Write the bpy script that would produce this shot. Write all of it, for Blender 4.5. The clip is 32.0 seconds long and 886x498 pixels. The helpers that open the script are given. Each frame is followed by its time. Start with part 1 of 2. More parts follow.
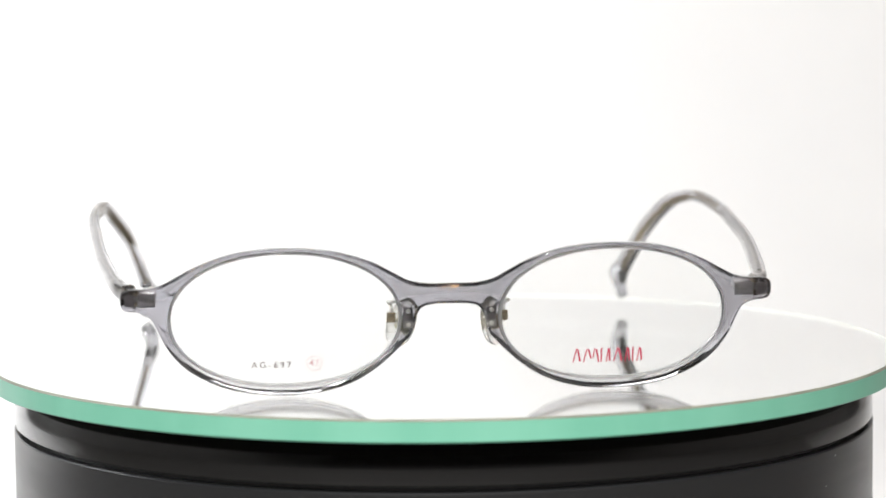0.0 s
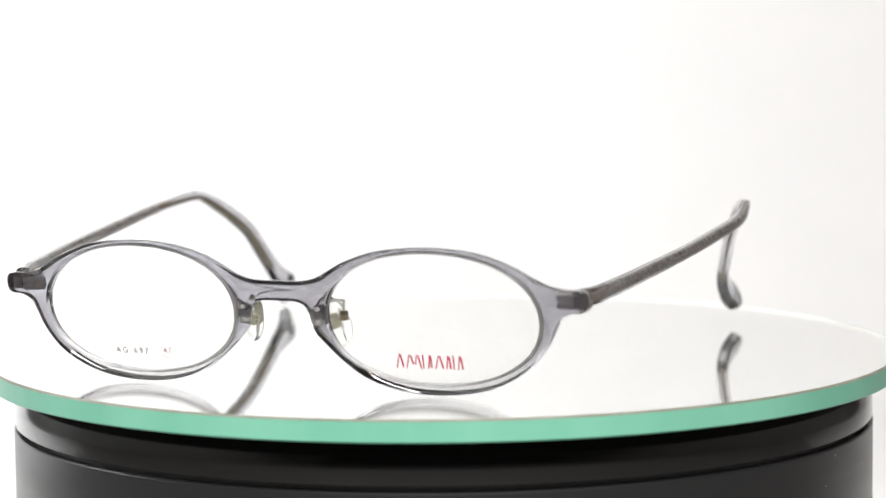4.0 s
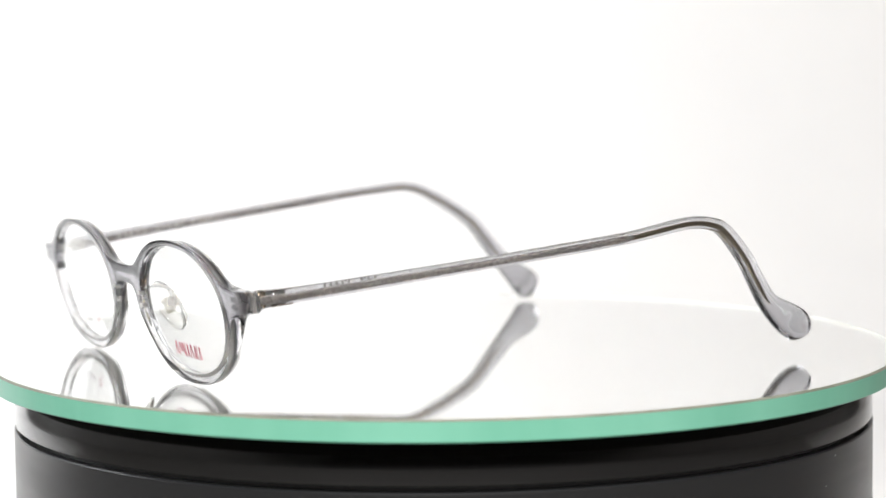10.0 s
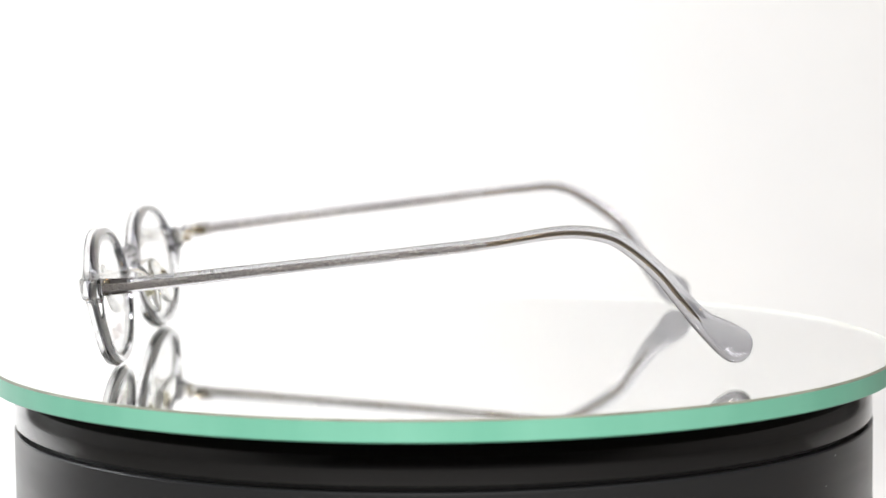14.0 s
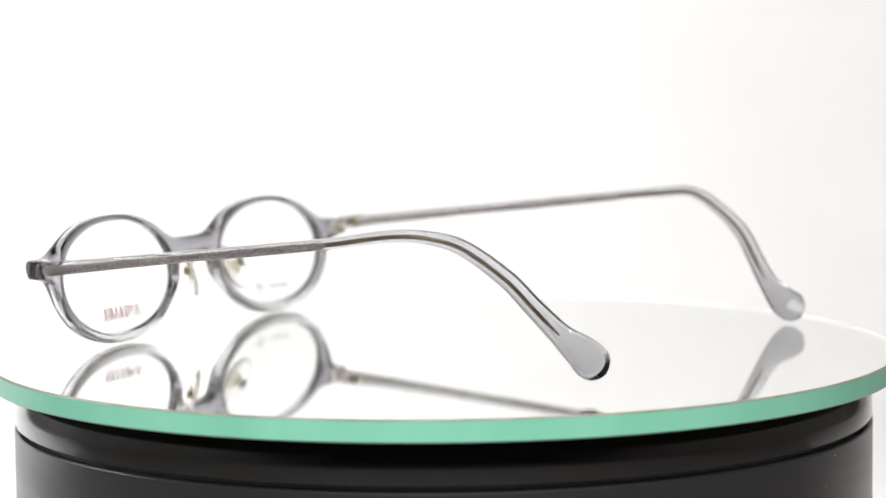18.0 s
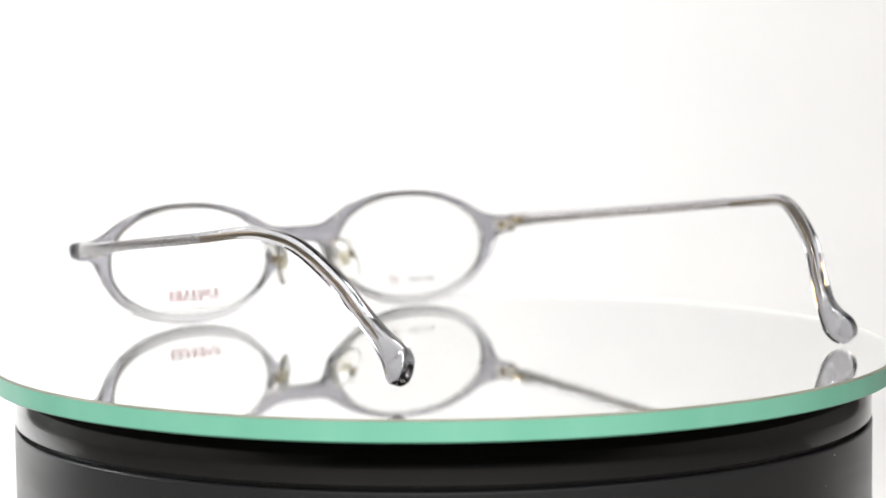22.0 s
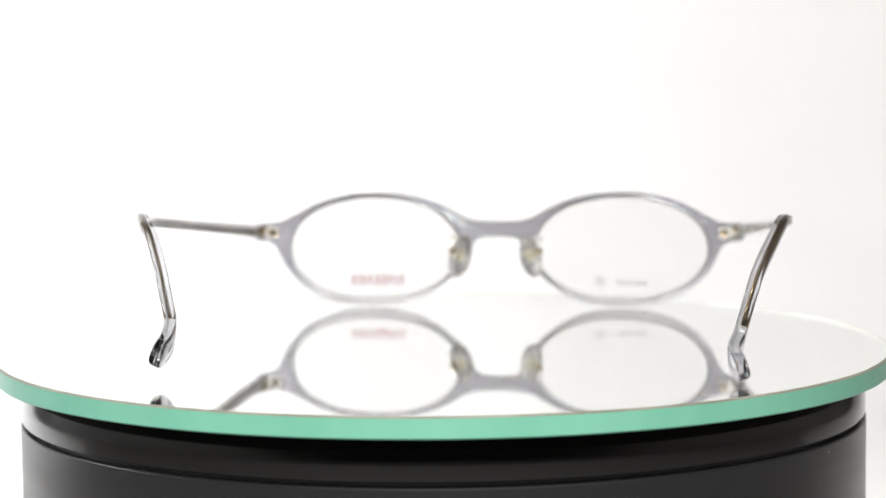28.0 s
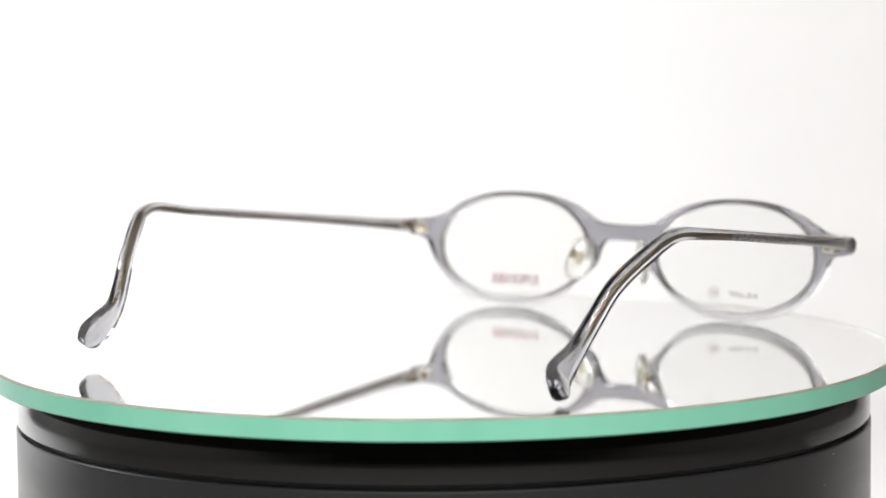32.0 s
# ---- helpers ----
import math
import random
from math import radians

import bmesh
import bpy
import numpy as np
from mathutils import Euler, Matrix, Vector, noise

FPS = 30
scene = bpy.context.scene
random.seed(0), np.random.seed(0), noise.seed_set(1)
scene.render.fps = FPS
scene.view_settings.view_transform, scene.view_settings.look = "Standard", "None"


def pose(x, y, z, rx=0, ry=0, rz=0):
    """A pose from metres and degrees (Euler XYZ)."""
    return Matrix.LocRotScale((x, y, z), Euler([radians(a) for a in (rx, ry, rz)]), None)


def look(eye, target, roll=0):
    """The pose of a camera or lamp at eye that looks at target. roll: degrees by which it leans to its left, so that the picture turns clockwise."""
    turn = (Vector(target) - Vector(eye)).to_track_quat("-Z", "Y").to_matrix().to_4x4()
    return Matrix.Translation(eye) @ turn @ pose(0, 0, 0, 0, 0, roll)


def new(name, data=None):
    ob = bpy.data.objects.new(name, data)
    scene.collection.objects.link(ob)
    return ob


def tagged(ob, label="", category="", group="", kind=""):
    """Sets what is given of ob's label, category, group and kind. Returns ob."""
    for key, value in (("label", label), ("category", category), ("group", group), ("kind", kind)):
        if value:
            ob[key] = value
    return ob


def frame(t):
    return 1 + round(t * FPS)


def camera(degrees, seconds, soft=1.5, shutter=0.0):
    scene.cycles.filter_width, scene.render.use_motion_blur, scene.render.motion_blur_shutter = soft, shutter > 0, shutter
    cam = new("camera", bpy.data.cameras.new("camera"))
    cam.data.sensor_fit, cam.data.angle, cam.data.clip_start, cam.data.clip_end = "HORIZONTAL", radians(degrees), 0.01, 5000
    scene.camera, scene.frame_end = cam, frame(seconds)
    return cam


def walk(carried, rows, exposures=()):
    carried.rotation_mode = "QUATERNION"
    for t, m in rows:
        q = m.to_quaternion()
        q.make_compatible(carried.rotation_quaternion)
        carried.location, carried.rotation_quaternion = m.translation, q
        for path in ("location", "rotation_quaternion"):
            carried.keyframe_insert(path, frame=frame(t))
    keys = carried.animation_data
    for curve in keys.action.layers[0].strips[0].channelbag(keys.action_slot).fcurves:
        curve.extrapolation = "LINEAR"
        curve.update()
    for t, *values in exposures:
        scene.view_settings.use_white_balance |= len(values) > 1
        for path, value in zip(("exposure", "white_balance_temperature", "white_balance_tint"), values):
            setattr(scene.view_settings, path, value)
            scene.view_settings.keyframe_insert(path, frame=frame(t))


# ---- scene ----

MM = 0.001
TURN_START, TURN_RATE = 8.976, -6.8867          # degrees, degrees a second

# ---- camera: on a stand before the turntable; it creeps back a little while it looks at the far side
cam = camera(21.615, 32.0, soft=1.4)
EYE, WAY, LEAN = Vector((0.0, -0.5631, 0.07668)), Vector((0.00054, 0.99557, -0.09397)), -0.644


def stand(back):
    eye = EYE - WAY * back
    return look(eye, eye + WAY, LEAN)


walk(cam, [(0, stand(0)), (13, stand(0)), (25.2, stand(0.0015)), (26.5, stand(0.006)), (27.5, stand(0.0089)),
           (29.5, stand(0.0089)), (31.6, stand(0.008)), (32, stand(0.0025))])
cam.data.dof.use_dof = True
cam.data.dof.focus_distance = 0.515
cam.data.dof.aperture_fstop = 15.0

# ---- light: a white and a warm lamp on the camera's side, a softbox overhead, one lamp for the backdrop
world = bpy.data.worlds.new("studio")
scene.world = world
world.use_nodes = True
world.node_tree.nodes["Background"].inputs[0].default_value = (0.9, 0.95, 1.0, 1)
world.node_tree.nodes["Background"].inputs[1].default_value = 0.05
scene.view_settings.exposure = 0.0


def area_lamp(name, eye, target, sx, sy, watts, colour):
    data = bpy.data.lights.new(name, "AREA")
    data.shape, data.size, data.size_y = "RECTANGLE", sx, sy
    data.energy, data.color = watts, colour
    ob = new(name, data)
    ob.matrix_world = look(eye, target)
    return ob


area_lamp("white_lamp", (-0.03, -0.86, 0.75), (0, 0, 0), 0.26, 0.11, 13.6, (0.985, 0.985, 0.97))
area_lamp("warm_lamp", (0.14, -0.55, 0.92), (0, 0, 0), 0.07, 0.07, 1.2, (1.0, 0.60, 0.26))
area_lamp("overhead_softbox", (0.0, -0.10, 1.10), (0, -0.06, 0), 0.6, 0.4, 2.2, (0.99, 0.99, 1.0))
area_lamp("backdrop_lamp", (-0.70, 0.16, 0.38), (-0.36, 0.7, 0.26), 0.30, 0.30, 6.5, (0.98, 0.99, 1.0))


# ---- materials
def material(name, colour, rough=0.5, metal=0.0, transmission=0.0, ior=1.45, coat=0.0):
    m = bpy.data.materials.new(name)
    m.use_nodes = True
    b = m.node_tree.nodes["Principled BSDF"]
    b.inputs["Base Color"].default_value = (*colour, 1)
    b.inputs["Roughness"].default_value = rough
    b.inputs["Metallic"].default_value = metal
    b.inputs["Transmission Weight"].default_value = transmission
    b.inputs["IOR"].default_value = ior
    b.inputs["Coat Weight"].default_value = coat
    return m


def grain(m, scale, low, high, socket="Base Color", detail=4.0, stretch=(1, 1, 1), lo=0.35, hi=0.65):
    """Noise between two values (colours or numbers) on a socket of the surface."""
    t = m.node_tree
    b = t.nodes["Principled BSDF"]
    co, mp = t.nodes.new("ShaderNodeTexCoord"), t.nodes.new("ShaderNodeMapping")
    mp.inputs["Scale"].default_value = stretch
    n, r = t.nodes.new("ShaderNodeTexNoise"), t.nodes.new("ShaderNodeValToRGB")
    n.inputs["Scale"].default_value, n.inputs["Detail"].default_value = scale, detail
    low, high = [(v, v, v) if isinstance(v, float) else v for v in (low, high)]
    r.color_ramp.elements[0].position, r.color_ramp.elements[0].color = lo, (*low, 1)
    r.color_ramp.elements[1].position, r.color_ramp.elements[1].color = hi, (*high, 1)
    t.links.new(co.outputs["Object"], mp.inputs[0])
    t.links.new(mp.outputs[0], n.inputs["Vector"])
    t.links.new(n.outputs["Fac"], r.inputs[0])
    t.links.new(r.outputs[0], b.inputs[socket])
    return n


def relief(m, scale, depth, detail=3.0):
    t = m.node_tree
    co, n, bump = t.nodes.new("ShaderNodeTexCoord"), t.nodes.new("ShaderNodeTexNoise"), t.nodes.new("ShaderNodeBump")
    n.inputs["Scale"].default_value, n.inputs["Detail"].default_value = scale, detail
    bump.inputs["Distance"].default_value, bump.inputs["Strength"].default_value = depth, 1.0
    t.links.new(co.outputs["Object"], n.inputs["Vector"])
    t.links.new(n.outputs["Fac"], bump.inputs["Height"])
    t.links.new(bump.outputs[0], t.nodes["Principled BSDF"].inputs["Normal"])


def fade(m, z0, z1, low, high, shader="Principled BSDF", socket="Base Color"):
    """A colour that runs from one value to another between two heights (metres, in the thing's own space)."""
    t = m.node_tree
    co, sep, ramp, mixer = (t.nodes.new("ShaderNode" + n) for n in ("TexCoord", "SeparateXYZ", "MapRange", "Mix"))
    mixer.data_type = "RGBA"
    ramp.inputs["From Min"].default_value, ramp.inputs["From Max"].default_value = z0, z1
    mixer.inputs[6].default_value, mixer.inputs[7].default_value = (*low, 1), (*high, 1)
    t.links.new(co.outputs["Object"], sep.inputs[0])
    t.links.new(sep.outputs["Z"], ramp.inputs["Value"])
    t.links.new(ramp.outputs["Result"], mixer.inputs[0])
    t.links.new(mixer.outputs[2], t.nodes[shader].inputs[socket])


# light lost in the thicker paddle tips is put into the colour, by height
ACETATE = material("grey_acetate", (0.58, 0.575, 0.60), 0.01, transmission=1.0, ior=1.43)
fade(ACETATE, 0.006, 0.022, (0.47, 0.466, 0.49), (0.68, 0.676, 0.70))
CLEARACETATE = material("clear_acetate", (0.90, 0.898, 0.905), 0.01, transmission=1.0, ior=1.47)
LAYER = bpy.data.materials.new("grey_laminate")
LAYER.use_nodes = True
veil = LAYER.node_tree.nodes.new("ShaderNodeBsdfTransparent")
veil.name = "veil"
fade(LAYER, 0.0035, 0.0125, (0.93, 0.928, 0.932), (0.67, 0.665, 0.69), "veil", "Color")
LAYER.node_tree.links.new(veil.outputs[0], LAYER.node_tree.nodes["Material Output"].inputs[0])
CLEAR = material("clear_lens", (0.985, 0.99, 0.985), 0.0, transmission=1.0, ior=1.45)
FROST = material("ground_lens_edge", (0.95, 0.95, 0.93), 0.35, transmission=0.75, ior=1.2)
PADCLEAR = material("clear_silicone", (0.97, 0.97, 0.945), 0.08, transmission=0.93, ior=1.4)
PADCORE = material("yellowed_insert", (0.92, 0.88, 0.68), 0.35, transmission=0.45)
CORE = material("brushed_core", (0.45, 0.43, 0.41), 0.45, metal=0.55)
grain(CORE, 7000.0, (0.24, 0.225, 0.21), (0.66, 0.63, 0.60), detail=2.0, stretch=(1, 0.07, 1))
relief(CORE, 2200.0, 0.00002)
WIRE = material("dull_core_wire", (0.30, 0.25, 0.18), 0.3, metal=0.8)
STEEL = material("bright_steel", (0.84, 0.83, 0.80), 0.35, metal=0.45)
BRASS = material("nickel_brass", (0.62, 0.52, 0.36), 0.25, metal=1.0)
DARKMETAL = material("dark_metal", (0.42, 0.41, 0.40), 0.35, metal=0.7)
RED = material("red_print", (0.36, 0.012, 0.045), 0.45)
GREYPRINT = material("grey_print", (0.11, 0.085, 0.085), 0.5)
BROWNPRINT = material("brown_print", (0.34, 0.18, 0.19), 0.5)
SHIELD = material("bronze_shield", (0.10, 0.075, 0.06), 0.4, metal=0.5)
PALEPRINT = material("pale_print", (0.55, 0.55, 0.53), 0.4)

GLASS = material("float_glass", (0.998, 1.0, 0.998), 0.0, transmission=0.965, ior=1.3)
MIRROR = material("silvering", (0.995, 1.0, 0.993), 0.0, metal=1.0)
EDGE = material("green_ground_edge", (0.22, 0.66, 0.46), 0.32)
grain(EDGE, 60.0, (0.235, 0.64, 0.465), (0.28, 0.70, 0.52), stretch=(1, 1, 0.2))
CHAMFER = material("ground_chamfer", (0.28, 0.30, 0.25), 0.45)
grain(CHAMFER, 90.0, (0.23, 0.25, 0.20), (0.33, 0.35, 0.29), stretch=(1, 1, 0.3))
DARKPAINT = material("dark_back_paint", (0.03, 0.032, 0.03), 0.6)
LINING = material("pale_lining", (0.66, 0.70, 0.67), 0.5)
BLACK = material("black_plastic", (0.017, 0.0175, 0.019), 0.3, ior=1.45, coat=0.5)
BLACK.node_tree.nodes["Principled BSDF"].inputs["Coat Roughness"].default_value = 0.3
grain(BLACK, 22.0, 0.38, 0.48, "Roughness", stretch=(1, 1, 7))
relief(BLACK, 260.0, 0.00001)
GLOSS = material("glossy_black_plastic", (0.009, 0.0088, 0.0088), 0.1, ior=1.45, coat=0.5)
grain(GLOSS, 20.0, 0.13, 0.22, "Roughness", stretch=(1, 1, 7))
GLOSS.node_tree.nodes["Principled BSDF"].inputs["Coat Roughness"].default_value = 0.12
PAPER = material("white_paper", (0.86, 0.86, 0.865), 0.8)
grain(PAPER, 9.0, (0.845, 0.845, 0.85), (0.875, 0.873, 0.872))
relief(PAPER, 700.0, 0.00003)
WALL = material("grey_wall", (0.36, 0.35, 0.34), 0.9)
grain(WALL, 3.0, (0.22, 0.21, 0.205), (0.27, 0.26, 0.255))
BOARD = material("pale_board", (0.40, 0.40, 0.40), 0.85)
grain(BOARD, 5.0, (0.36, 0.36, 0.36), (0.42, 0.42, 0.415))
CEILING = material("dark_ceiling", (0.06, 0.06, 0.06), 0.9)
grain(CEILING, 4.0, (0.05, 0.05, 0.05), (0.07, 0.068, 0.066))


# ---- mesh helpers
def link(name, bm, mat, parent=None, label="", sharp=35, smooth=True):
    bmesh.ops.recalc_face_normals(bm, faces=bm.faces)
    me = bpy.data.meshes.new(name)
    bm.to_mesh(me)
    bm.free()
    me.materials.append(mat)
    for p in me.polygons:
        p.use_smooth = smooth
    if smooth:
        me.set_sharp_from_angle(angle=radians(sharp))
    ob = new(name, me)
    if parent:
        ob.parent = parent
    if label:
        ob["label"] = label
    return ob


def part(name, bm, mat, parent, label="", sharp=35, smooth=True):
    return link(name, bm, mat, parent, label, sharp, smooth)


def lathe(profile, n=192):
    """A closed ring or solid turned round z; profile of (r, z) in mm, from axis to axis or closed by itself."""
    bm = bmesh.new()
    rings = []
    for r, z in profile:
        if r == 0:
            rings.append([bm.verts.new((0, 0, z * MM))])
        else:
            rings.append([bm.verts.new((r * MM * math.cos(2 * math.pi * k / n), r * MM * math.sin(2 * math.pi * k / n), z * MM)) for k in range(n)])
    for a, b in zip(rings, rings[1:]):
        for k in range(n):
            j = (k + 1) % n
            if len(a) == 1 and len(b) > 1:
                bm.faces.new((a[0], b[k], b[j]))
            elif len(b) == 1 and len(a) > 1:
                bm.faces.new((a[k], a[j], b[0]))
            elif len(a) > 1:
                bm.faces.new((a[k], a[j], b[j], b[k]))
    return bm


def spline(points, per=10):
    """Catmull-Rom through points (tuples of any length)."""
    out = []
    p = [np.array(q, float) for q in points]
    p = [2 * p[0] - p[1]] + p + [2 * p[-1] - p[-2]]
    for i in range(1, len(p) - 2):
        for k in range(per):
            t = k / per
            out.append(0.5 * (2 * p[i] + (p[i + 1] - p[i - 1]) * t + (2 * p[i - 1] - 5 * p[i] + 4 * p[i + 1] - p[i + 2]) * t * t
                              + (3 * p[i] - p[i - 1] - 3 * p[i + 1] + p[i + 2]) * t ** 3))
    out.append(p[-2])
    return out


def sweep(rows, side=(1, 0, 0), n=20, power=2.5, closed_ends=True, twist=None):
    """A tapered bar: rows of (x, y, z, half height, half thickness) in mm; side is the way of the thickness."""
    bm = bmesh.new()
    pts = [np.array(r[:3], float) for r in rows]
    rings = []
    for i, r in enumerate(rows):
        t = pts[min(i + 1, len(pts) - 1)] - pts[max(i - 1, 0)]
        t /= np.linalg.norm(t)
        a = np.array(side if twist is None else twist(i / (len(rows) - 1)), float)
        a -= t * (a @ t)
        a /= np.linalg.norm(a)
        b = np.cross(t, a)
        ring = []
        for k in range(n):
            c, s = math.cos(2 * math.pi * k / n), math.sin(2 * math.pi * k / n)
            e = 2 / (power(i / (len(rows) - 1)) if callable(power) else power)
            c, s = math.copysign(abs(c) ** e, c), math.copysign(abs(s) ** e, s)
            ring.append(bm.verts.new((pts[i] + a * c * r[4] + b * s * r[3]) * MM))
        rings.append(ring)
    for p, q in zip(rings, rings[1:]):
        for k in range(n):
            bm.faces.new((p[k], p[(k + 1) % n], q[(k + 1) % n], q[k]))
    if closed_ends:
        bm.faces.new(rings[0])
        bm.faces.new(rings[-1])
    return bm


def block(m, sx, sy, sz, bevel=0.15):
    """A box of mm sizes with eased edges at the pose m (metres)."""
    bm = bmesh.new()
    bmesh.ops.create_cube(bm, size=1.0)
    bmesh.ops.scale(bm, vec=(sx * MM, sy * MM, sz * MM), verts=bm.verts)
    if bevel:
        bmesh.ops.bevel(bm, geom=bm.edges[:], offset=bevel * MM, segments=2, affect="EDGES", profile=0.5)
    bmesh.ops.transform(bm, matrix=m, verts=bm.verts)
    return bm


def rod(a, b, r, n=14):
    """A round pin with eased ends from a to b, mm."""
    a, b = np.array(a, float), np.array(b, float)
    d = (b - a) / np.linalg.norm(b - a)
    e = 0.25 * r
    rows = [(*a, r * 0.75, r * 0.75), (*(a + d * e), r, r), (*(b - d * e), r, r), (*b, r * 0.75, r * 0.75)]
    side = (1, 0, 0) if abs(d[0]) < 0.8 else (0, 0, 1)
    return sweep(rows, side, n, 2.0)


TABLE = -0.11


# ---- the place: white sweep, table, plain studio walls
def build_setting():
    bm = bmesh.new()
    bend = 0.20
    line = [(0.112, TABLE + 0.004), (0.70 - bend, TABLE + 0.004)]
    for k in range(1, 25):
        a = math.pi / 2 * k / 24
        line.append((0.70 - bend + bend * math.sin(a), TABLE + 0.004 + bend * (1 - math.cos(a))))
    line.append((0.70, 0.85))
    rows = [[bm.verts.new((x, y, z)) for y, z in line] for x in (-0.66, -0.33, 0.0, 0.33, 0.66)]
    for p, q in zip(rows, rows[1:]):
        for i in range(len(line) - 1):
            bm.faces.new((p[i], p[i + 1], q[i + 1], q[i]))
    ob = link("backdrop", bm, PAPER)
    sol = ob.modifiers.new("thickness", "SOLIDIFY")
    sol.thickness, sol.offset = 0.003, 0
    tagged(ob, "seamless white paper sweep behind and under the turntable", "backdrop", kind="structure")

    def slab(name, lo, hi, mat, label):
        bm = bmesh.new()
        bmesh.ops.create_cube(bm, size=1.0)
        bmesh.ops.scale(bm, vec=[b - a for a, b in zip(lo, hi)], verts=bm.verts)
        bmesh.ops.translate(bm, vec=[(a + b) / 2 for a, b in zip(lo, hi)], verts=bm.verts)
        tagged(link(name, bm, mat, smooth=False), label, "wall", kind="structure")

    slab("floor", (-1.6, -1.9, -0.16), (1.6, 1.6, TABLE), WALL, "plain grey table surface under the turntable and sweep")
    slab("wall_north", (-1.6, 1.5, TABLE), (1.6, 1.6, 1.6), CEILING, "plain dark studio wall behind the sweep")
    slab("wall_south", (-1.6, -1.9, TABLE), (1.6, -1.8, 1.6), CEILING, "plain dark studio wall behind the camera")
    slab("wall_west", (-1.1, -1.8, TABLE), (-1.0, 1.5, 1.6), BOARD, "plain pale studio side wall")
    slab("wall_east", (1.0, -1.8, TABLE), (1.1, 1.5, 1.6), WALL, "plain grey studio side wall")
    slab("ceiling", (-1.6, -1.9, 1.6), (1.6, 1.6, 1.7), CEILING, "plain dark studio ceiling")


build_setting()


# ---- the turntable
def build_turntable():
    base = new("turntable_base")
    tagged(base, "black glossy plastic turntable base with a groove round it", "turntable")
    base.location = (0, 0, TABLE)
    z = -TABLE / MM
    body = [(0, 0), (102.4, 0), (103.6, 1.2), (103.6, z - 16.4), (103.3, z - 16.1), (101.8, z - 16.0), (101.8, z - 15.1), (0, z - 15.1)]
    part("body", lathe(body), BLACK, base, "satin black drum below the groove", sharp=25)
    top = [(0, z - 15.05), (101.8, z - 15.05), (103.1, z - 15.0), (103.4, z - 14.7), (103.4, z - 11.5), (103.3, z - 10.2),
           (103.0, z - 8.9), (102.4, z - 7.6), (101.5, z - 6.5), (100.2, z - 5.7), (98.6, z - 5.3), (0, z - 5.3)]
    part("rim_band", lathe(top), GLOSS, base, "glossy black upper ring", sharp=25)
    # dust specks on the drum
    for ang, h, size in ((-33.5, z - 17.8, 0.35), (-36.0, z - 24.0, 0.25), (-62.0, z - 27.0, 0.22)):
        a = radians(ang)
        part("dust_speck", block(pose(103.6 * MM * math.cos(a), 103.6 * MM * math.sin(a), h * MM, 20, 10, ang), 0.12, size, size * 0.7, 0.03), PALEPRINT, base, "pale dust speck")
    part("spindle_plate", lathe([(0, z - 5.28), (60, z - 5.28), (60, z - 4.92), (0, z - 4.92)], 64), DARKMETAL, base)

    disc = new("mirror_disc")
    tagged(disc, "round glass mirror plate with a green ground edge", "mirror")
    part("glass_face", lathe([(0, 0), (109.0, 0)], 256), GLASS, disc, "clear polished glass face", sharp=20).visible_shadow = False
    part("ground_edge", lathe([(109.48, -0.5), (109.48, -4.6), (109.18, -4.9), (108.88, -4.9), (109.36, -4.6), (109.36, -0.5), (109.48, -0.5)], 256), EDGE, disc,
         "mint green ground glass edge", sharp=20)
    part("edge_chamfer", lathe([(109.0, 0), (109.06, 0), (109.46, -0.42), (109.48, -0.5), (109.36, -0.5), (109.0, -0.06), (109.0, 0)], 256), CHAMFER, disc, "greyish ground chamfer round the top", sharp=20)
    part("silvered_back", lathe([(0, -1.6), (109.15, -1.6), (109.15, -4.9), (0, -4.9)], 192), MIRROR, disc, "silvered backing")
    part("back_paint", lathe([(0, -4.902), (109.1, -4.902), (109.1, -4.916), (0, -4.916)], 192), DARKPAINT, disc, "dark protective back paint")
    # pale ring added inside the ground edge so the far rim looks light
    part("edge_lining", lathe([(109.0, -0.12), (109.31, -0.5), (109.31, -4.68), (109.2, -4.68), (109.2, -0.5), (109.0, -0.2), (109.0, -0.12)], 192), LINING, disc, "pale ring added to lighten the edge's inner face")
    return base, disc


turntable_base, mirror_disc = build_turntable()

# ---- the spectacles, in the turntable's own space (mm): u along the front, z up, w out towards the wearer's view
FA = radians(-3.91)
FDIR, FFWD = np.array((math.cos(FA), math.sin(FA), 0)), np.array((math.sin(FA), -math.cos(FA), 0))
FORIGIN = np.array((-10.35, -73.70, 0))
EYE_U, EYE_Z, EYE_A, EYE_B = 34.67, 16.62, 23.8, 13.87
PANTO = 8.7


def on_front(u, z, w):
    out = 5.4 - 2.1 * (u / 66.0) ** 2 - (21.8 - z) * math.tan(radians(PANTO)) + w
    p = FORIGIN + FDIR * u + FFWD * out
    return Vector((p[0] * MM, p[1] * MM, z * MM))


def lens_edge(phi, k=1.0):
    c, s = math.cos(phi), math.sin(phi)
    p = 2 / 2.12
    return EYE_A * k * math.copysign(abs(c) ** p, c), EYE_B * k * math.copysign(abs(s) ** p, s)


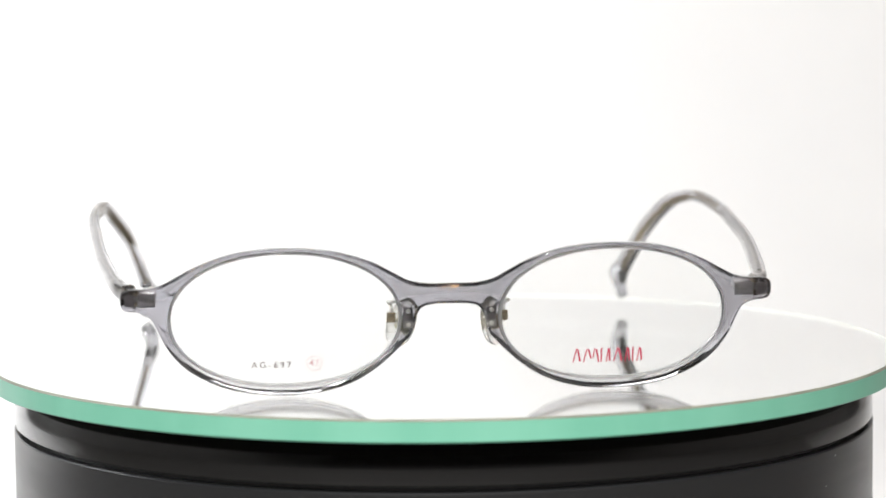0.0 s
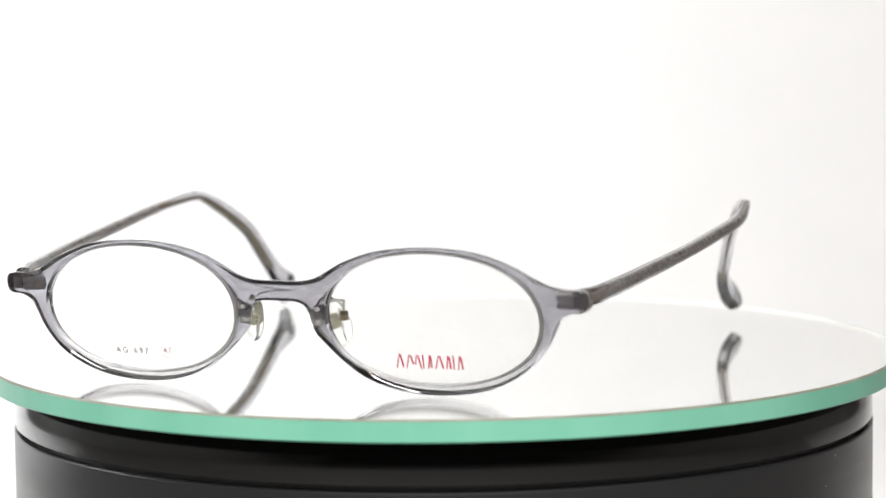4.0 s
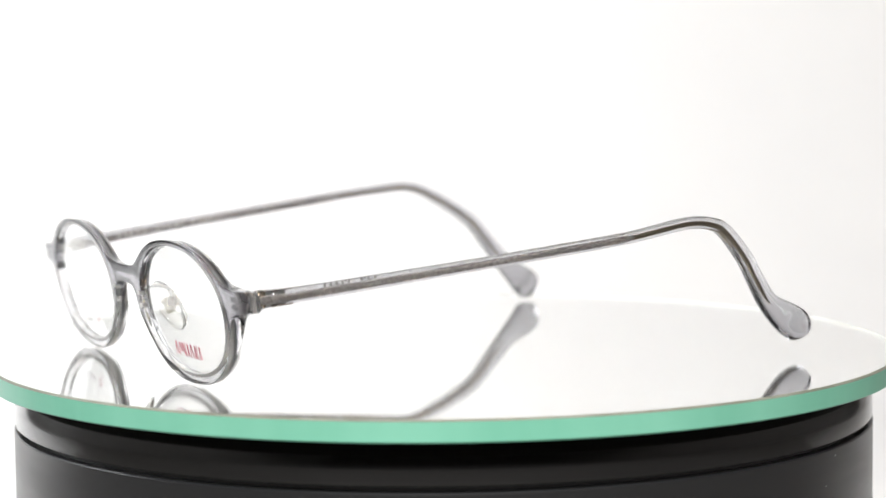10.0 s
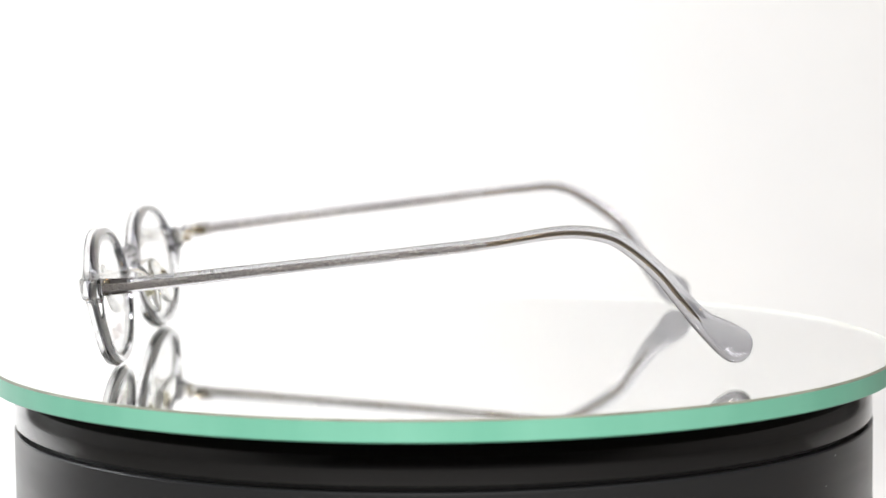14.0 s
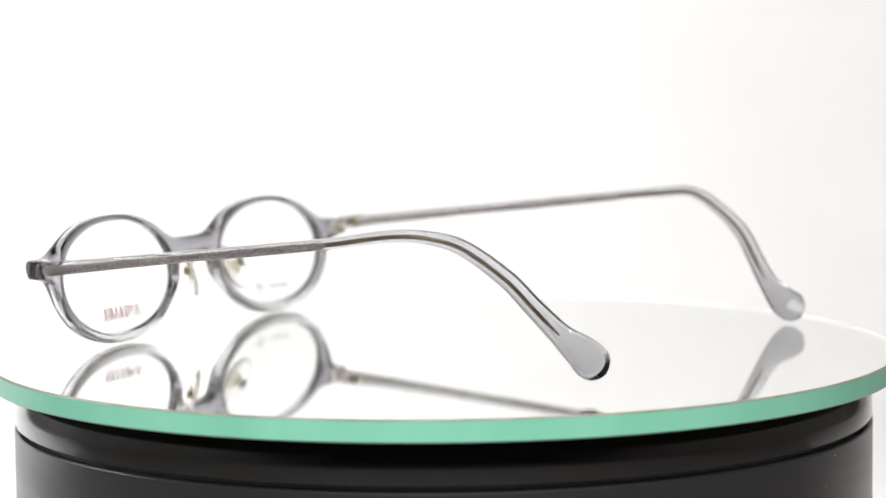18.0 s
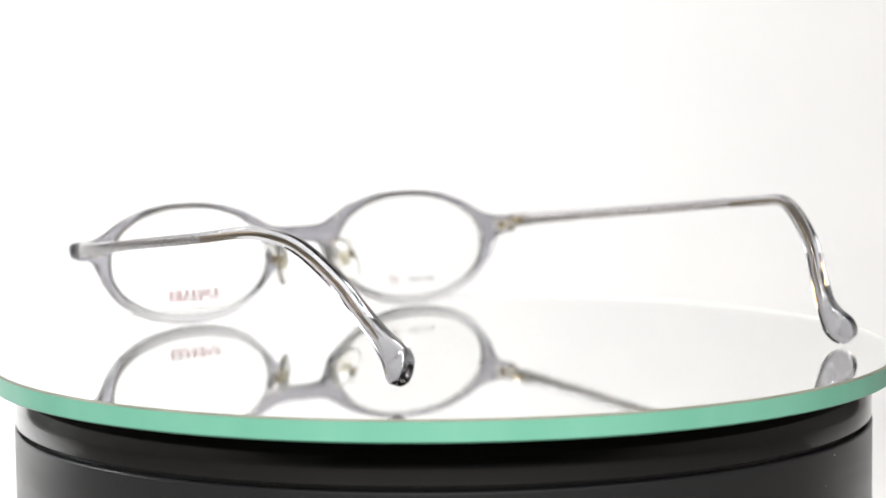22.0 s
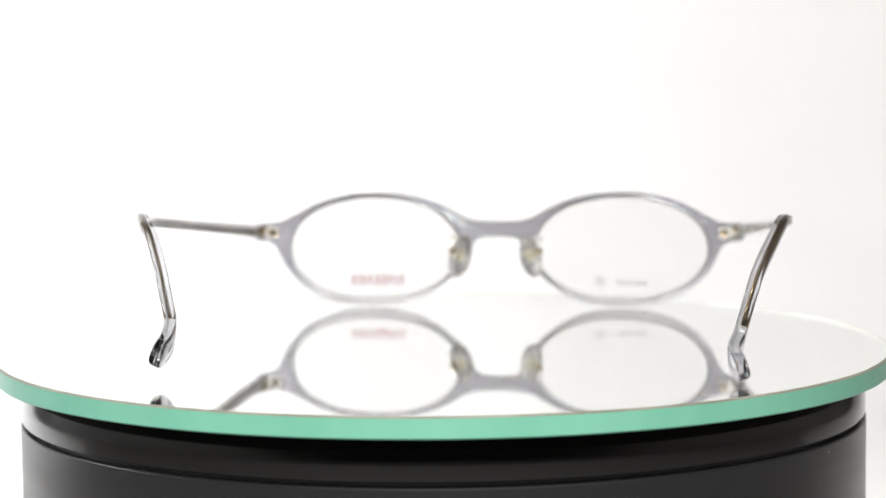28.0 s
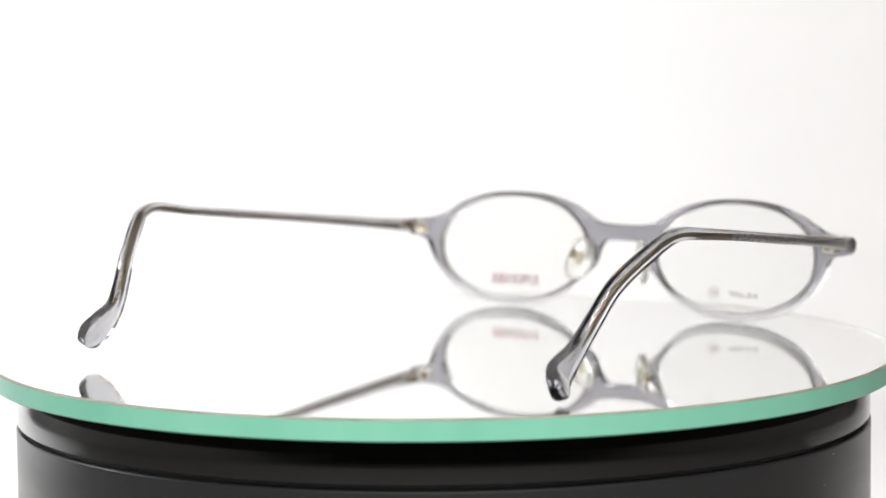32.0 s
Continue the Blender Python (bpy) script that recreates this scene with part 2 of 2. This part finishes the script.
def rim_outline():
    """The front's outer edge as one closed loop of (u, z), clockwise from the bridge's top."""
    top = [(0, 23.88), (3.06, 23.88), (6.12, 24.07), (9.18, 24.8), (12.23, 26.45), (16.31, 28.59), (22.43, 30.64), (28.55, 31.61), (34.66, 31.9),
           (40.78, 31.61), (46.9, 30.54), (53.01, 28.3), (57.6, 25.87), (60.66, 24.31), (63.72, 23.63), (67.08, 23.49), (68.51, 22.86),
           (68.92, 21.2), (68.61, 19.65), (67.49, 18.87), (65.04, 18.58), (62.8, 17.41), (61.37, 14.78), (59.64, 11.18), (56.58, 7.29), (52.5, 4.28),
           (46.9, 1.85), (40.78, 0.63), (34.66, 0.25), (28.55, 0.63), (22.94, 1.94), (18.35, 3.99), (14.78, 6.51), (12.03, 8.95), (9.79, 11.18),
           (8.36, 12.84), (7.65, 14.78), (7.03, 17.12), (5.91, 18.77), (3.67, 19.45), (0, 19.55)]
    half = [tuple(p) for p in spline(top, 6)]
    return half + [(-u, z) for u, z in half[-2:0:-1]]


def inward(loop, turn=1):
    """Unit normals of a closed clockwise loop, towards its inside."""
    p = np.array(loop)
    t = np.roll(p, -1, 0) - np.roll(p, 1, 0)
    n = np.stack((t[:, 1], -t[:, 0]), 1) * turn
    return n / np.linalg.norm(n, axis=1)[:, None]


def lens_hole(side, n=132):
    return [(side * EYE_U + du, EYE_Z + dz) for du, dz in (lens_edge(-2 * math.pi * k / n) for k in range(n))]


ROUND = [(1 - math.sin(radians(a)), 1 - math.cos(radians(a))) for a in (0, 22.5, 45, 67.5, 90)]
SLANT = [(1.0, 0.0), (0.95, 0.08), (0.5, 0.78), (0.05, 1.48), (0.0, 1.62)]


def plate(loops, front_w, back_w):
    """A plate of the front with eased edges: for each closed loop its normals into the material, the edge radius at each point before and behind
    and how far the rear edge is filed flat (0 to 1); then the depths of the faces."""
    bm = bmesh.new()
    faces = {0: [], 1: []}
    for loop, nrm, ahead, behind, filed in loops:
        p = np.array(loop)
        rings = []
        filed = np.array(filed)
        for rear, size, steps in ((0, np.array(ahead), range(5)), (1, np.array(behind), range(4, -1, -1))):
            for step in steps:
                k, kw = (ROUND[step][c] * (1 - rear * filed) + SLANT[step][c] * rear * filed for c in (0, 1))
                q = p + nrm * (size * k)[:, None]
                rings.append([bm.verts.new(on_front(u, z, back_w(u) + w if rear else front_w(u) - w)) for (u, z), w in zip(q, size * kw)])
        for a, b in zip(rings, rings[1:]):
            for k in range(len(a)):
                e = (k + 1) % len(a)
                bm.faces.new((a[k], b[k], b[e], a[e]))
        for rear, ring in ((0, rings[0]), (1, rings[-1])):
            faces[rear] += [bm.edges.get((ring[k], ring[(k + 1) % len(ring)])) for k in range(len(ring))]
    for rear in (0, 1):
        bmesh.ops.triangle_fill(bm, use_beauty=True, use_dissolve=False, edges=faces[rear], normal=Vector((FFWD[0], FFWD[1], 0.0)))
    return bm


def build_front(parent):
    outer, holes = rim_outline(), [lens_hole(side) for side in (1, -1)]
    far = np.concatenate([np.array(h) for h in holes])
    edge = []
    for u, z in outer:
        width = float(np.min(np.hypot(far[:, 0] - u, far[:, 1] - z)))
        edge.append(1.0 if abs(u) > 60 else min(2.0, max(0.8, 0.72 * (width - 0.25))))
    edge = np.array(edge)
    edge = sum(np.roll(edge, k) for k in range(-4, 5)) / 9
    inn = inward(outer)
    low = np.clip((inn[:, 1] - 0.15) / 0.4, 0, 1) * (np.abs(np.array(outer)[:, 0]) < 58) * (np.array(outer)[:, 1] < 12)
    low = sum(np.roll(low, k) for k in range(-4, 5)) / 9
    loops = [(outer, inn, 0.33 + 0.03 * edge, edge * (1 - low) + 1.1 * low, low)]
    loops += [(h, inward(h, -1), [0.3] * len(h), [0.3] * len(h), [0.0] * len(h)) for h in holes]
    bm = plate(loops, lambda u: 0.0, lambda u: -3.3 - 1.5 * min(1, max(0, (abs(u) - 60) / 5)))
    front = part("front_frame", bm, CLEARACETATE, parent, "translucent grey acetate front with oval rims", sharp=42)
    # the dyed layer inside
    inner = []
    for loop, nrm, *_ in loops:
        p = np.array(loop) + nrm * 0.3
        inner.append(([tuple(q) for q in p], nrm, [0.08] * len(p), [0.08] * len(p), [0.0] * len(p)))
    layer = plate(inner, lambda u: -1.55, lambda u: -1.95)
    part("tint_layer", layer, LAYER, front, "thin grey layer laminated inside clear acetate", sharp=30)
    return front


def lens_front(u, z):
    """The lens's outer face: w at a place of the front."""
    x, y = (abs(u) - EYE_U) / EYE_A, (z - EYE_Z) / EYE_B
    return -1.1 + 0.7 * (1 - x * x - y * y)


def build_lens(parent, side):
    bm = bmesh.new()
    n, rings = 96, 9
    faces = []
    for shift in (0.0, -1.3):
        layer = []
        for i in range(rings + 1):
            k = 0.994 * i / rings
            ring = []
            for j in range(n if i else 1):
                du, dz = lens_edge(2 * math.pi * j / n, k)
                u, z = side * (EYE_U + du), EYE_Z + dz
                ring.append(bm.verts.new(on_front(u, z, lens_front(u, z) + shift)))
            layer.append(ring)
        faces.append(layer)
        for p, q in zip(layer, layer[1:]):
            for j in range(n):
                e = (j + 1) % n
                bm.faces.new((p[0], q[j], q[e]) if len(p) == 1 else (p[j], q[j], q[e], p[e]))
    a, b = faces[0][-1], faces[1][-1]
    for j in range(n):
        e = (j + 1) % n
        bm.faces.new((a[j], b[j], b[e], a[e]))
    lens = part("lens", bm, CLEAR, parent, "clear demo lens with small print", sharp=30)
    # its ground bevel, sunk in the rim
    edge = bmesh.new()
    rows = []
    for j in range(n):
        du, dz = lens_edge(2 * math.pi * j / n, 1.0)
        span = math.hypot(du, dz)
        rows.append([])
        for grow, w in ((0.06, -1.15), (0.75, -1.7), (0.06, -2.35)):
            u, z = side * (EYE_U + du * (1 + grow / span)), EYE_Z + dz * (1 + grow / span)
            rows[-1].append(edge.verts.new(on_front(u, z, w)))
    for p, q in zip(rows, rows[1:] + rows[:1]):
        for k in range(3):
            edge.faces.new((p[k], p[(k + 1) % 3], q[(k + 1) % 3], q[k]))
    part("bevelled_edge", edge, FROST, lens, "frosted ground lens edge", sharp=30)
    return lens


def stroke(bm, u0, z0, u1, z1, width, lift=0.06):
    """A printed bar on the lens from one place to another, mm."""
    d = np.array((u1 - u0, z1 - z0))
    nrm = np.array((-d[1], d[0])) / np.linalg.norm(d) * width / 2
    lower, upper = [], []
    for k in range(4):
        c = np.array((u0, z0)) + d * k / 3
        for sgn in (1, -1):
            u, z = c + nrm * sgn
            lower.append(bm.verts.new(on_front(u, z, lens_front(u, z) + 0.01)))
            upper.append(bm.verts.new(on_front(u, z, lens_front(u, z) + lift)))
    for v in (upper, lower):
        for k in range(3):
            bm.faces.new((v[2 * k], v[2 * k + 1], v[2 * k + 3], v[2 * k + 2]))
    for k in range(3):
        for o in (0, 1):
            bm.faces.new((lower[2 * k + o], lower[2 * k + 2 + o], upper[2 * k + 2 + o], upper[2 * k + o]))
    for k in (0, 3):
        bm.faces.new((lower[2 * k], lower[2 * k + 1], upper[2 * k + 1], upper[2 * k]))


def print_text(words, size, u0, z0, parent, mat, label, spacing=1.0):
    """Raised lettering in the built-in font, laid on the lens with its left end at (u0, z0)."""
    cu = bpy.data.curves.new("lettering", "FONT")
    cu.body, cu.size, cu.space_character, cu.resolution_u, cu.offset = words, size, spacing, 4, 0.022
    cu.align_x, cu.align_y = "LEFT", "CENTER"
    tmp = new("lettering_source", cu)
    me = bpy.data.meshes.new_from_object(tmp.evaluated_get(bpy.context.evaluated_depsgraph_get()))
    bpy.data.objects.remove(tmp)
    for v in me.vertices:
        u, z = u0 + v.co.x, z0 + v.co.y
        v.co = on_front(u, z, lens_front(u, z) + 0.05)
    me.name = "lettering"
    me.materials.clear()
    me.materials.append(mat)
    ob = new("lettering", me)
    ob.parent = parent
    ob["label"] = label
    return ob


TEMPLE_LEFT = [(55.9, -77.1, 21.6, 1.95, 1.7), (59.5, -68.1, 22.6, 1.65, 1.6), (66.9, -34.2, 26.7, 1.32, 1.45), (70.3, -10.1, 29.4, 1.3, 1.4),
               (71.8, 6.5, 31.3, 1.25, 1.4), (70.3, 21.8, 33.3, 1.35, 1.4), (68, 30.6, 32.6, 1.5, 1.45), (65.5, 36.5, 30.2, 1.7, 1.45),
               (62.2, 44.2, 23.9, 1.9, 1.5), (60, 49.4, 17.9, 2.05, 1.5), (58.1, 54.6, 12.2, 2.5, 1.5), (58, 59.4, 8.6, 3.7, 1.55),
               (59.0, 62.5, 6.4, 4.05, 1.5)]
TEMPLE_RIGHT = [(-77.4, -67.6, 22.2, 1.95, 1.7), (-79.6, -58, 23.2, 1.65, 1.6), (-82, -33.9, 25.9, 1.35, 1.45), (-83, -10.2, 28.4, 1.3, 1.4),
                (-83.5, 11.5, 30.8, 1.25, 1.4), (-82.6, 26.4, 32.3, 1.35, 1.4), (-80.7, 36.4, 32.8, 1.5, 1.45), (-78, 44.4, 29.2, 1.7, 1.45),
                (-74.4, 52.2, 23.3, 1.9, 1.5), (-71.9, 56.8, 16.8, 2.05, 1.5), (-69.7, 61.2, 10.4, 2.5, 1.5), (-68.2, 65.4, 6.2, 3.7, 1.55),
                (-68.9, 67.8, 4.2, 4.05, 1.5)]


def build_temple(parent, rows, core_end, wire_end, inner):
    def twist(k):
        a = min(1, max(0, (k - 0.68) / 0.22))
        return 1, 0.1 * a, -inner * 0.2 * a

    path = spline(rows, 10)[:-2]
    # rounded tip
    t = path[-1][:3] - path[-2][:3]
    t /= np.linalg.norm(t)
    end = path[-1]
    reach = 3.8
    for k in range(1, 13):
        a = math.pi / 2 * k / 12
        path.append(np.array([*(end[:3] + t * reach * math.sin(a)), max(end[3] * math.cos(a), 0.05), end[4] * (0.9 + 0.1 * math.cos(a))]))
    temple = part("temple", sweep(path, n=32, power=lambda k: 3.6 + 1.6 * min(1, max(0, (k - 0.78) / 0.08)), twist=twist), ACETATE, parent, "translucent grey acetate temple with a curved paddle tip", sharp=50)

    along = np.array(path)
    y_start = rows[0][1] + 1.2

    def inside(y0, y1, step, size):
        """Rows on the temple's centre line from y0 to y1; size gives the half height and half thickness there."""
        out = []
        for y in np.arange(y0, y1 + 1e-6, step):
            x, z, high = (float(np.interp(y, along[:, 1], along[:, k])) for k in (0, 2, 3))
            out.append((x, float(y), z - 0.12 * high, *size(y, high)))
        return out

    # the core: a flat brushed strip that ends in a point, and the wire that runs on from it
    strip = inside(y_start, core_end, 0.75, lambda y, high: (max(0.06, min(high * 0.46, 0.5 + 0.02 * (core_end - y), (core_end - y) * 0.45)), 0.42))
    part("core_strip", sweep(strip, n=12, power=4.0), CORE, temple, "brushed metal core strip inside the acetate", sharp=50)
    wire = inside(core_end - 1.2, wire_end, 0.4, lambda y, high: (0.46 * min(1.0, 0.2 + (wire_end - y) / 4.0), 0.36))
    part("core_wire", sweep(wire, n=12, power=2.0), WIRE, temple, "thin dull core wire", sharp=50)
    # dark bars of the hinge shield, above and below the core
    near = [p for p in path if rows[0][1] + 2.5 <= p[1] <= rows[0][1] + 8.0]
    for up in (1, -1):
        bm = sweep([(p[0], p[1], p[2] + up * 1.42, 0.3, 0.6) for p in near], n=10, power=4.0)
        part("shield_bar", bm, SHIELD, temple, "dark hinge shield bar sunk in the acetate", sharp=50)
    # small writing on the inner face, too small to read
    d = inner
    run = [p for p in path if rows[0][1] + 14 <= p[1] <= rows[0][1] + (26 if d < 0 else 44)]
    pick = np.linspace(0, len(run) - 1.001, 9 if d < 0 else 16)
    for n, k in enumerate(pick):
        i = int(k)
        p = run[i] + (run[min(i + 1, len(run) - 1)] - run[i]) * (k - i)
        if n % 6 == 5:
            continue
        high = (0.8, 0.65, 0.85)[n % 3]
        part("writing_bar", block(pose((p[0] + d * (p[4] + 0.02)) * MM, p[1] * MM, p[2] * MM), 0.06, 0.6, high, 0), PALEPRINT, temple, "pale printed bar", smooth=False)
    return temple


def build_hinge(parent, side, rows):
    """Barrel hinge on the inner back of the end piece: a leaf on the front, knuckles, a leaf along the temple."""
    hinge = part("hinge", block(on_pose(side * 63.4, 21.1, -5.0), 3.4, 1.0, 2.9, 0.25), STEEL, parent, "nickel hinge with brass knuckles")
    part("front_leaf", block(on_pose(side * 63.1, 21.1, -5.45), 2.4, 0.5, 2.2, 0.15), BRASS, hinge, "brass leaf")
    x, y, z = on_front(side * 66.0, 21.3, -6.0) / MM
    for k in (-1, 0, 1):
        part("knuckle", rod((x, y, z + k * 0.95 - 0.42), (x, y, z + k * 0.95 + 0.42), 0.95), BRASS if k else STEEL, hinge)
    part("hinge_screw", rod((x, y, z - 1.75), (x, y, z + 1.75), 0.4), DARKMETAL, hinge)
    a, b = np.array(rows[0][:3]), np.array(rows[1][:3])
    turn = math.degrees(math.atan2(b[1] - a[1], b[0] - a[0])) - 90
    c = a + (b - a) * 0.42 + np.array((-side * 1.45, 0, 0))
    part("temple_leaf", block(pose(*(c * MM), 0, 0, turn), 0.7, 5.4, 2.7, 0.3), DARKMETAL, hinge, "dull nickel temple leaf")
    part("leaf_plate", block(pose(*((c + np.array((-side * 0.45, 0, 0))) * MM), 0, 0, turn), 0.4, 3.6, 1.8, 0.12), BRASS, hinge)
    # plates sunk in the end piece
    for dz in (-0.75, 0.75):
        part("sunk_plate", block(on_pose(side * 63.6, 21.1 + dz, -2.6), 3.4, 0.5, 1.15, 0.12), STEEL, hinge, "small steel plate sunk in the end piece")
    part("sunk_block", block(on_pose(side * 66.9, 21.1, -3.0), 2.0, 0.7, 2.4, 0.2), DARKMETAL, hinge, "dark hinge block sunk in the end piece")
    return hinge


def on_pose(u, z, w):
    p = on_front(u, z, w)
    return Matrix.Translation(p) @ pose(0, 0, 0, -PANTO, 0, -3.9)


def build_nose_pad(parent, side):
    u, z = side * 8.8, 16.6
    plate = part("pad_mount", block(on_pose(u, z, -2.2), 2.0, 0.9, 4.6, 0.25), DARKMETAL, parent, "dark riveted pad mount in the acetate")
    for dz in (1.4, -1.5):
        part("rivet", rod(on_front(u, z + dz, -2.4) / MM, on_front(u, z + dz, -0.7) / MM, 0.5), STEEL, plate)
    bends = ((9.4, 19.0, -3.3), (11.0, 19.6, -3.7), (12.5, 19.7, -4.6), (12.8, 19.4, -6.2), (12.2, 18.6, -7.5), (11.9, 16.0, -7.7))
    bends = [on_front(side * a, b, c) / MM for a, b, c in bends]
    e = bends[-1]
    path = spline([(*p, 0.36, 0.36) for p in bends], 6)
    arm = part("pad_arm", sweep(path, side=(0, 0, 1), n=10, power=2.0), STEEL, parent, "thin bent wire pad arm")
    part("pad_box", block(Matrix.Translation(Vector(e) * MM) @ pose(0, 0, 0, 0, 0, side * 35), 1.8, 1.6, 2.2, 0.2), BRASS, arm, "small brass pad box")
    pad = bmesh.new()
    bmesh.ops.create_uvsphere(pad, u_segments=28, v_segments=18, radius=1.0)
    for v in pad.verts:
        x, y, zz = v.co
        v.co = Vector((x * 3.2 * (1 - 0.12 * zz), y * 1.15 + 0.25 * (x * x), zz * 6.3)) * MM
    centre = on_front(side * 9.8, 14.9, -7.4) / MM * MM
    bmesh.ops.transform(pad, matrix=Matrix.Translation(centre) @ pose(0, 0, 0, 14, -side * 26, side * 28), verts=pad.verts)
    pad_ob = part("nose_pad", pad, PADCLEAR, parent, "clear silicone nose pad, slightly yellowed", sharp=60)
    seat = Matrix.Translation(centre) @ pose(0, 0, 0, 14, -side * 26, side * 28)
    part("pad_insert", block(seat, 2.0, 0.8, 3.6, 0.3), PADCORE, pad_ob, "yellowed insert")
    for k in (-1.1, 0.0, 1.1):
        part("insert_rib", block(seat @ pose(0, 0, k * MM), 2.5, 1.1, 0.45, 0.15), PADCORE, pad_ob)


def build_glasses():
    root = new("eyeglasses")
    tagged(root, "translucent grey oval eyeglasses standing open on a mirror plate", "eyeglasses")
    build_front(root)
    right, left = build_lens(root, -1), build_lens(root, 1)
    # printed mark on one lens: plain red strokes, wedge pairs and uprights
    marks = [(25.6, 27.1, 1), (27.8, 31.0, 2), (31.5, 31.5, 0), (32.6, 33.3, 1), (34.1, 35.8, 1), (36.5, 37.4, 1), (38.1, 38.1, 0), (39.0, 40.0, 1)]
    for u0, u1, kind in marks:
        u0, u1 = 1.03 * (u0 - 25.6) + 26.3, 1.03 * (u1 - 25.6) + 26.3
        bm = bmesh.new()
        if kind == 0:
            stroke(bm, u0, 5.95, u0, 9.1, 0.32)
        elif kind == 1:
            stroke(bm, u0, 5.9, (u0 + u1) / 2, 9.0, 0.26)
            stroke(bm, u1, 6.1, (u0 + u1) / 2 + 0.2, 8.8, 0.38)
        else:
            stroke(bm, u0, 5.9, u0 + 0.7, 8.9, 0.26)
            stroke(bm, u0 + 1.0, 8.8, u0 + 1.6, 6.8, 0.36)
            stroke(bm, u0 + 2.4, 9.0, u0 + 2.0, 6.8, 0.26)
            stroke(bm, u1, 5.9, u0 + 2.7, 8.8, 0.36)
        part("printed_stroke", bm, RED, left, "red printed stroke", smooth=False)
    print_text("AG-697", 1.95, -41.9, 6.85, right, GREYPRINT, "small grey model lettering", 1.44)
    print_text("47", 2.0, -29.75, 7.15, right, BROWNPRINT, "small brown size number", 1.15)
    bm = bmesh.new()
    for k in range(28):
        a, b = 2 * math.pi * k / 28, 2 * math.pi * (k + 1.02) / 28
        stroke(bm, -28.6 + 1.62 * math.cos(a), 7.15 + 1.62 * math.sin(a), -28.6 + 1.62 * math.cos(b), 7.15 + 1.62 * math.sin(b), 0.13)
    part("printed_ring", bm, BROWNPRINT, right, "thin brown printed ring", smooth=False)
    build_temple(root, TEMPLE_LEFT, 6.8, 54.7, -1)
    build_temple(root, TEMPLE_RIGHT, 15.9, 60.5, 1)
    build_hinge(root, 1, TEMPLE_LEFT)
    build_hinge(root, -1, TEMPLE_RIGHT)
    build_nose_pad(root, 1)
    build_nose_pad(root, -1)
    return root


glasses = build_glasses()


def motions():
    rows = [(t, pose(0, 0, 0, 0, 0, TURN_START + TURN_RATE * t)) for t in range(0, 33, 2)]
    walk(mirror_disc, rows)
    walk(glasses, rows)


motions()
